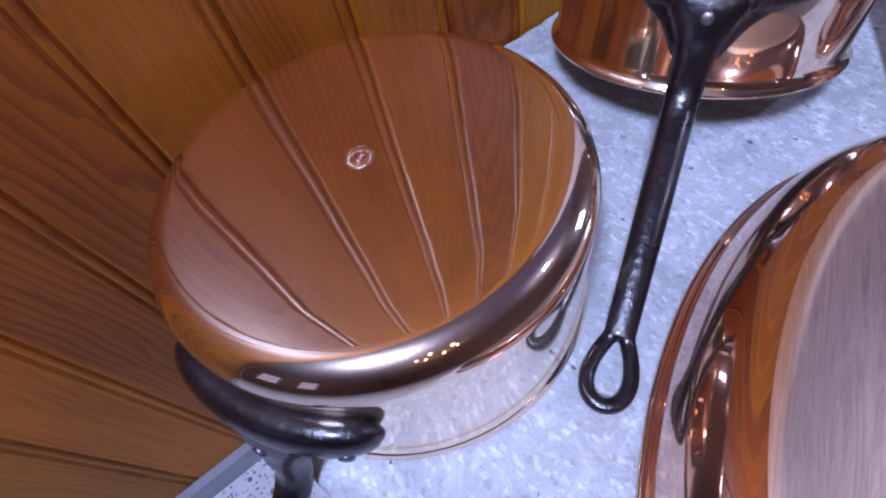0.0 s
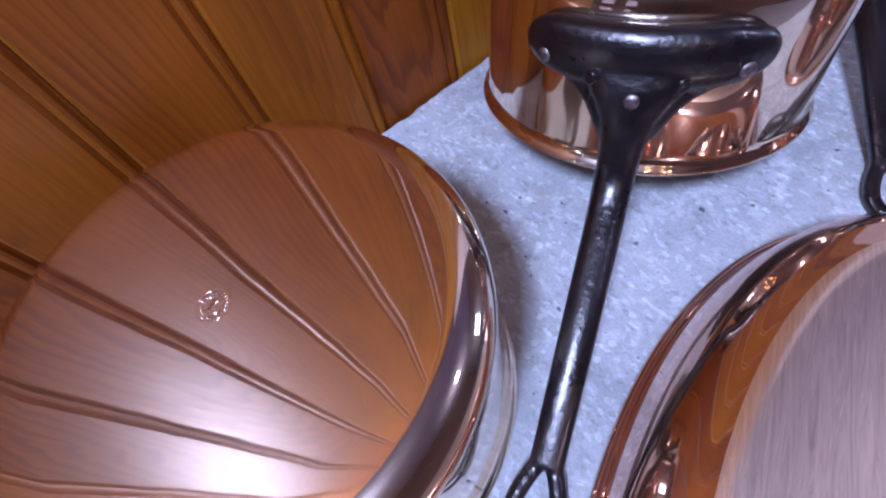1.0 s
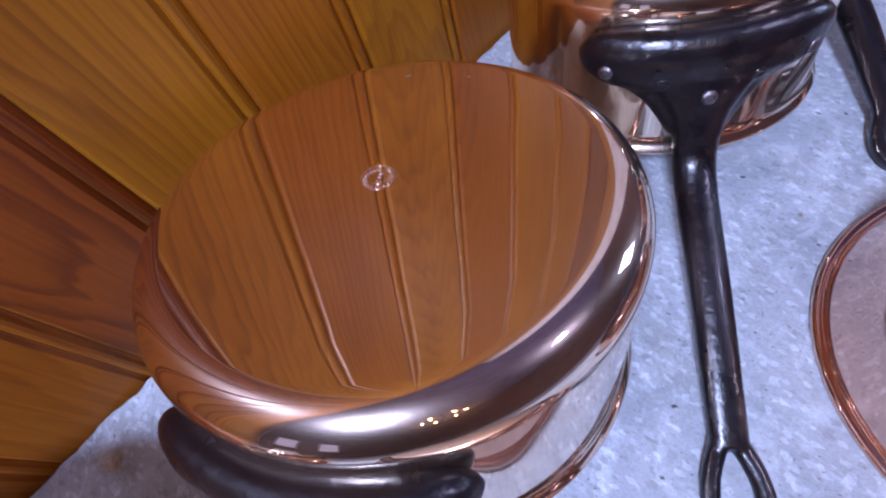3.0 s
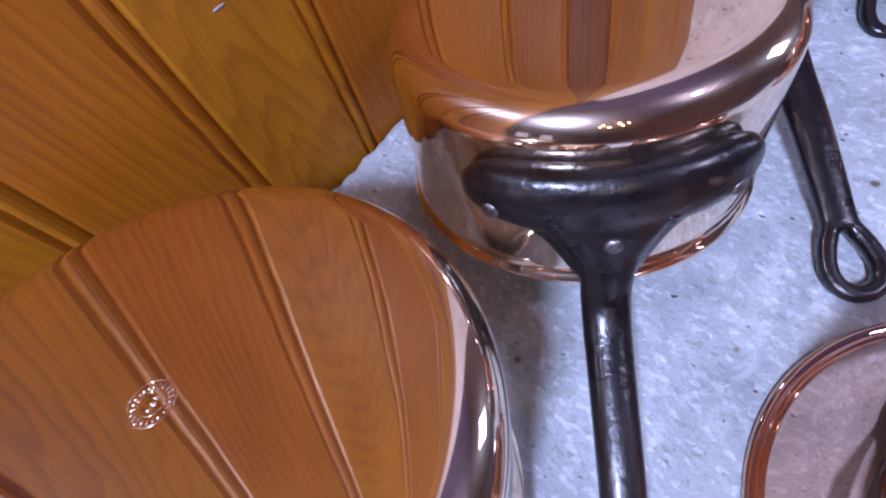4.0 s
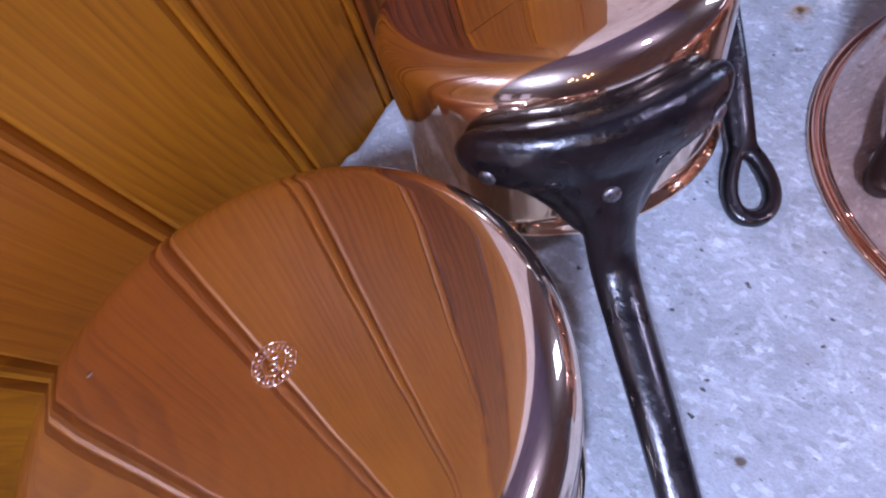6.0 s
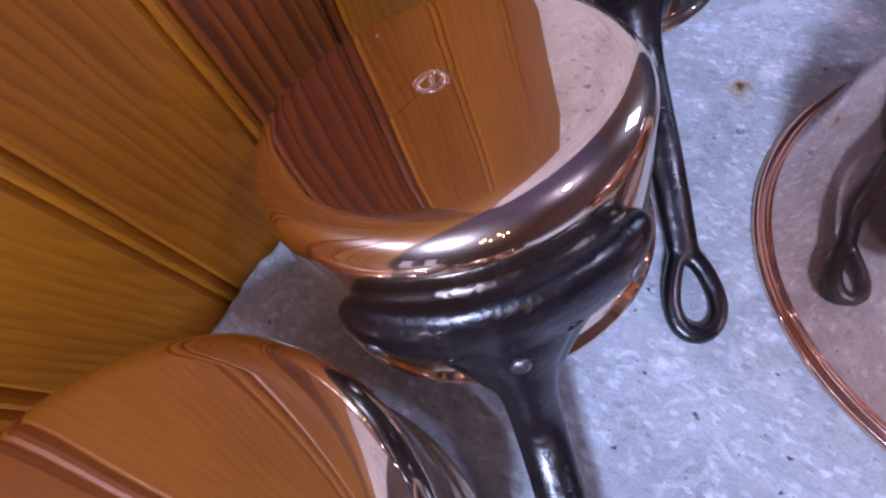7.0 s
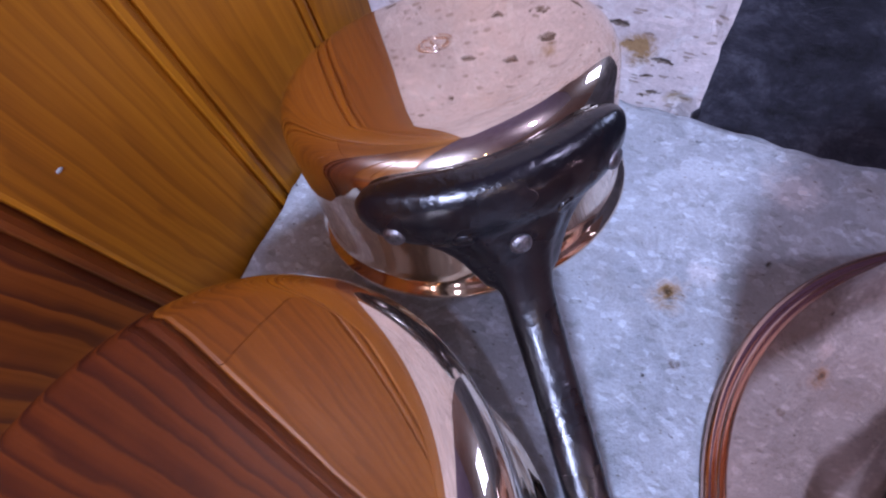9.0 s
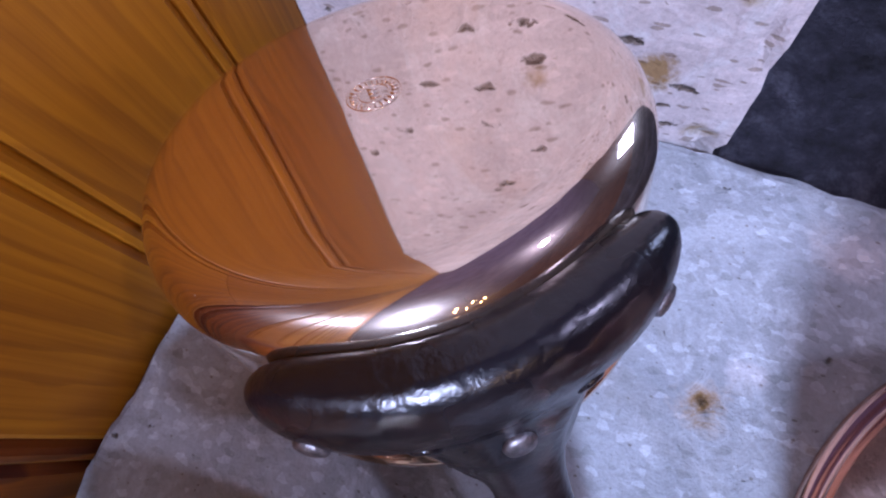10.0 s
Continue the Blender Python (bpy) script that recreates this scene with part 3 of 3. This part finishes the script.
def wide_pan(name, cx, cy, a, b, turn, side, h, label, base_mat):
    top = new(name)
    top.matrix_world = pose(cx, cy, 0, 0, 0, turn)
    tagged(top, label, "pan", "wide copper pieces upturned on the hearth")
    lip = [(0.0045, 0.0035), (0.0032, 0.0007), (0.0015, 0.0), (0.0002, 0.0012), (0.0, 0.0028), (0.0007, 0.0044), (0.0022, 0.0052), (0.0042, 0.0050), (0.0056, 0.0044)]
    prof = lip + [tuple(p) for p in spline([(0.0056, 0.0044)] + [(d + 0.001, z) for d, z in side], 8)[1:]]
    bm, rings = ringed(prof, a, b)
    bmesh.ops.recalc_face_normals(bm, faces=bm.faces)
    part("body", bm, TARNISHED, top)
    d, z = prof[-1]
    inner = [(d, z), (d + 0.004, h - 0.0006), (d + 0.010, h)] + [(d + 0.01 + (min(a, b) - d - 0.01) * k, h) for k in (0.3, 0.6, 0.9)]
    bm, rings = ringed(inner, a, b)
    bm.faces.new(rings[-1])
    bmesh.ops.recalc_face_normals(bm, faces=bm.faces)
    part("base", bm, base_mat, top, "flat copper base with fine scratches")
    return top


wide_pan("oval_pan", 0.453, -0.1242, 0.2371, 0.1344, math.degrees(2.0268), [(0.008, 0.022), (0.014, 0.042), (0.026, 0.057), (0.042, 0.063)], 0.0650,
         "oval copper roasting pan with scratched base upturned on the hearth", BRUSHED)
wide_pan("round_mould", 0.4333, 0.2774, 0.1178, 0.1178, 0.0, [(0.008, 0.022), (0.013, 0.052), (0.022, 0.078), (0.040, 0.088)], 0.0900,
         "small round copper mould with a flared rim upturned on the hearth", TARNISHED)
wide_pan("round_mould", 0.4069, 0.6871, 0.1406, 0.1406, 0.0, [(0.008, 0.028), (0.013, 0.066), (0.022, 0.104), (0.042, 0.118)], 0.1200,
         "large round copper mould with a flared rim upturned on the hearth", TARNISHED)


# ---- lamps of the room ----
def rod(bm, a, b, r, sides=10):
    a, b = Vector(a), Vector(b)
    sweep(bm, [a, b], [(r, r)] * 2, sides=sides, up=Vector((0, 1, 0)) if abs((b - a).normalized().z) > 0.9 else Vector((0, 0, 1)))
    return bm


def pendant(eye, target, radius, label):
    """A shaded lamp on a cord; its lit mouth is the lamp's own light."""
    top = tagged(new("pendant_lamp"), label, "lamp")
    top.matrix_world = Matrix.Translation(eye)
    turn = look((0, 0, 0), Vector(target) - Vector(eye))
    shade = part("shade", lathe([(radius * 1.05, -0.01), (radius * 1.08, -0.012), (radius * 0.8, 0.12), (radius * 0.3, 0.20), (0.012, 0.21), (0.012, 0.20), (radius * 0.28, 0.19), (radius * 0.77, 0.115), (radius * 1.05, -0.01)], 48), WHITE, top, "white enamel shade")
    shade.matrix_local = turn
    diffuser = part("diffuser", lathe([(0.0, 0.012), (radius * 0.9, 0.012), (radius * 0.92, 0.016), (radius * 0.9, 0.02), (0.0, 0.02)], 40), DIFFUSER, top, "glowing cold white diffuser")
    diffuser.matrix_local = turn
    part("cord", rod(bmesh.new(), turn @ Vector((0, 0, 0.20)), (0, 0, 2.45 - eye[2]), 0.004), IRON, top)
    return top


pendant(*MAIN_LAMP, 0.20, "wide white enamel lamp hanging from the ceiling, lit")
pendant(*SIDE_LAMP, 0.07, "small white enamel lamp hanging from the ceiling, lit")


def chandelier(x, y, z):
    top = tagged(new("chandelier"), "black iron chandelier with six warm candle bulbs, lit", "chandelier")
    top.matrix_world = Matrix.Translation((x, y, z))
    part("stem", rod(bmesh.new(), (0, 0, -0.04), (0, 0, 2.45 - z), 0.008), IRON, top)
    for i in range(6):
        a = math.pi * i / 3
        u = Vector((math.cos(a), math.sin(a), 0))
        bm = bmesh.new()
        sweep(bm, [Vector((0, 0, 0.03)), u * 0.12 + Vector((0, 0, -0.03)), u * 0.24 + Vector((0, 0, -0.01)), u * 0.27 + Vector((0, 0, 0.05))], [(0.006, 0.006)] * 4, sides=8, up=Vector((-u.y, u.x, 0)))
        arm = part("arm", bm, IRON, top)
        bulb = part("bulb", lathe([(0.0, 0.0), (0.012, 0.005), (0.019, 0.026), (0.014, 0.05), (0.0, 0.075)], 16), BULB, arm, "glowing warm candle bulb")
        bulb.location = u * 0.27 + Vector((0, 0, 0.05))
    return top


chandelier(1.65, -0.75, 1.35)


# ---- boards of the wall ----
def board_mesh(cut=None, z0=FLOOR_Z, z1=2.44):
    prof = [(0.0, -0.004), (0.0012, -0.0015), (0.003, 0.0), (PITCH - 0.0145, 0.0), (PITCH - 0.0125, -0.0016), (PITCH - 0.0105, -0.0028), (PITCH - 0.009, -0.0008), (PITCH - 0.0065, 0.0), (PITCH - 0.004, -0.0008), (PITCH - 0.002, -0.003), (PITCH, -0.004)]
    if cut:
        prof = [p for p in prof if p[0] < 0.01] + [(cut, 0.0)]
    bm = bmesh.new()
    lo = [bm.verts.new((x, y, z0)) for y, x in prof] + [bm.verts.new((-0.016, prof[-1][0], z0)), bm.verts.new((-0.016, 0, z0))]
    hi = [bm.verts.new((v.co.x, v.co.y, z1)) for v in lo]
    n = len(lo)
    for i in range(n):
        bm.faces.new((lo[i], lo[(i + 1) % n], hi[(i + 1) % n], hi[i]))
    bm.faces.new(lo[::-1])
    bm.faces.new(hi)
    bmesh.ops.recalc_face_normals(bm, faces=bm.faces)
    me = bpy.data.meshes.new("board")
    bm.to_mesh(me)
    bm.free()
    me.materials.append(PINE)
    return me


bm = bmesh.new()
box(bm, (-0.1, -3.1, FLOOR_Z), (-0.017, WALL_END, 2.45))
wall = tagged(link_mesh("wall_west", bm, PLASTER, smooth=False), "wall of vertical orange-varnished tongue-and-groove pine boards", "wall", kind="structure")
# tone of each board from the lower end of the hearth to the pier
TONES = [(0.72, 0.54, 0.50), (0.74, 0.56, 0.50), (0.82, 0.68, 0.55), (0.84, 0.68, 0.55), (0.90, 0.78, 0.55), (0.72, 0.50, 0.60), (1.12, 1.26, 0.66), (1.10, 1.08, 0.55),
         (1.18, 1.32, 0.70), (1.00, 0.90, 0.66), (1.16, 1.24, 0.66), (1.10, 1.12, 0.66), (0.58, 0.41, 0.75), (1.16, 1.22, 0.66), (1.18, 1.26, 0.70), (1.02, 1.04, 0.66)]
FIGURE = [0.2, 0.7, 0.4, 0.9, 0.15, 0.55, 0.05, 0.8, 0.5, 0.35, 0.95, 0.75, 0.97, 0.85, 0.0, 0.1]
board = board_mesh()
rnd = random.Random(11)
for k in range(-30, 14):
    y = Y0 + 0.0900 * k + (0.005 * math.sin(math.pi * k / 13) if k > 0 else 0) + 0.005
    if k == 11:
        pieces = [board_mesh(None, FLOOR_Z, 0.1716), board_mesh(None, 0.1722, 2.44)]
    else:
        pieces = [board if k < 13 else board_mesh(WALL_END - y)]
    for me in pieces:
        ob = new("board", me)
        ob.parent = wall
        ob.location = (0, y, 0)
        i = k + 2
        tone = TONES[i] if 0 <= i < len(TONES) else (rnd.uniform(0.75, 1.1), rnd.uniform(0.6, 1.0), rnd.uniform(0.45, 0.7))
        ob.color = (*tone, FIGURE[i] if 0 <= i < len(FIGURE) else rnd.random())

# flecks of old paint on the boards
for y, z, w in ((0.2397, 0.1527, 0.0042), (0.3105, 0.171, 0.002), (0.668, 0.118, 0.0016)):
    speck = part("paint_fleck", lathe([(0, 0), (1, 0), (0.8, 0.3), (0, 0.4)], 12), TIN, wall, "tiny pale fleck of paint")
    speck.matrix_local = Matrix.Translation((0.0002, y, z)) @ pose(0, 0, 0, 0, 90, 0) @ Matrix.Diagonal((0.0009, w, 0.001, 1))
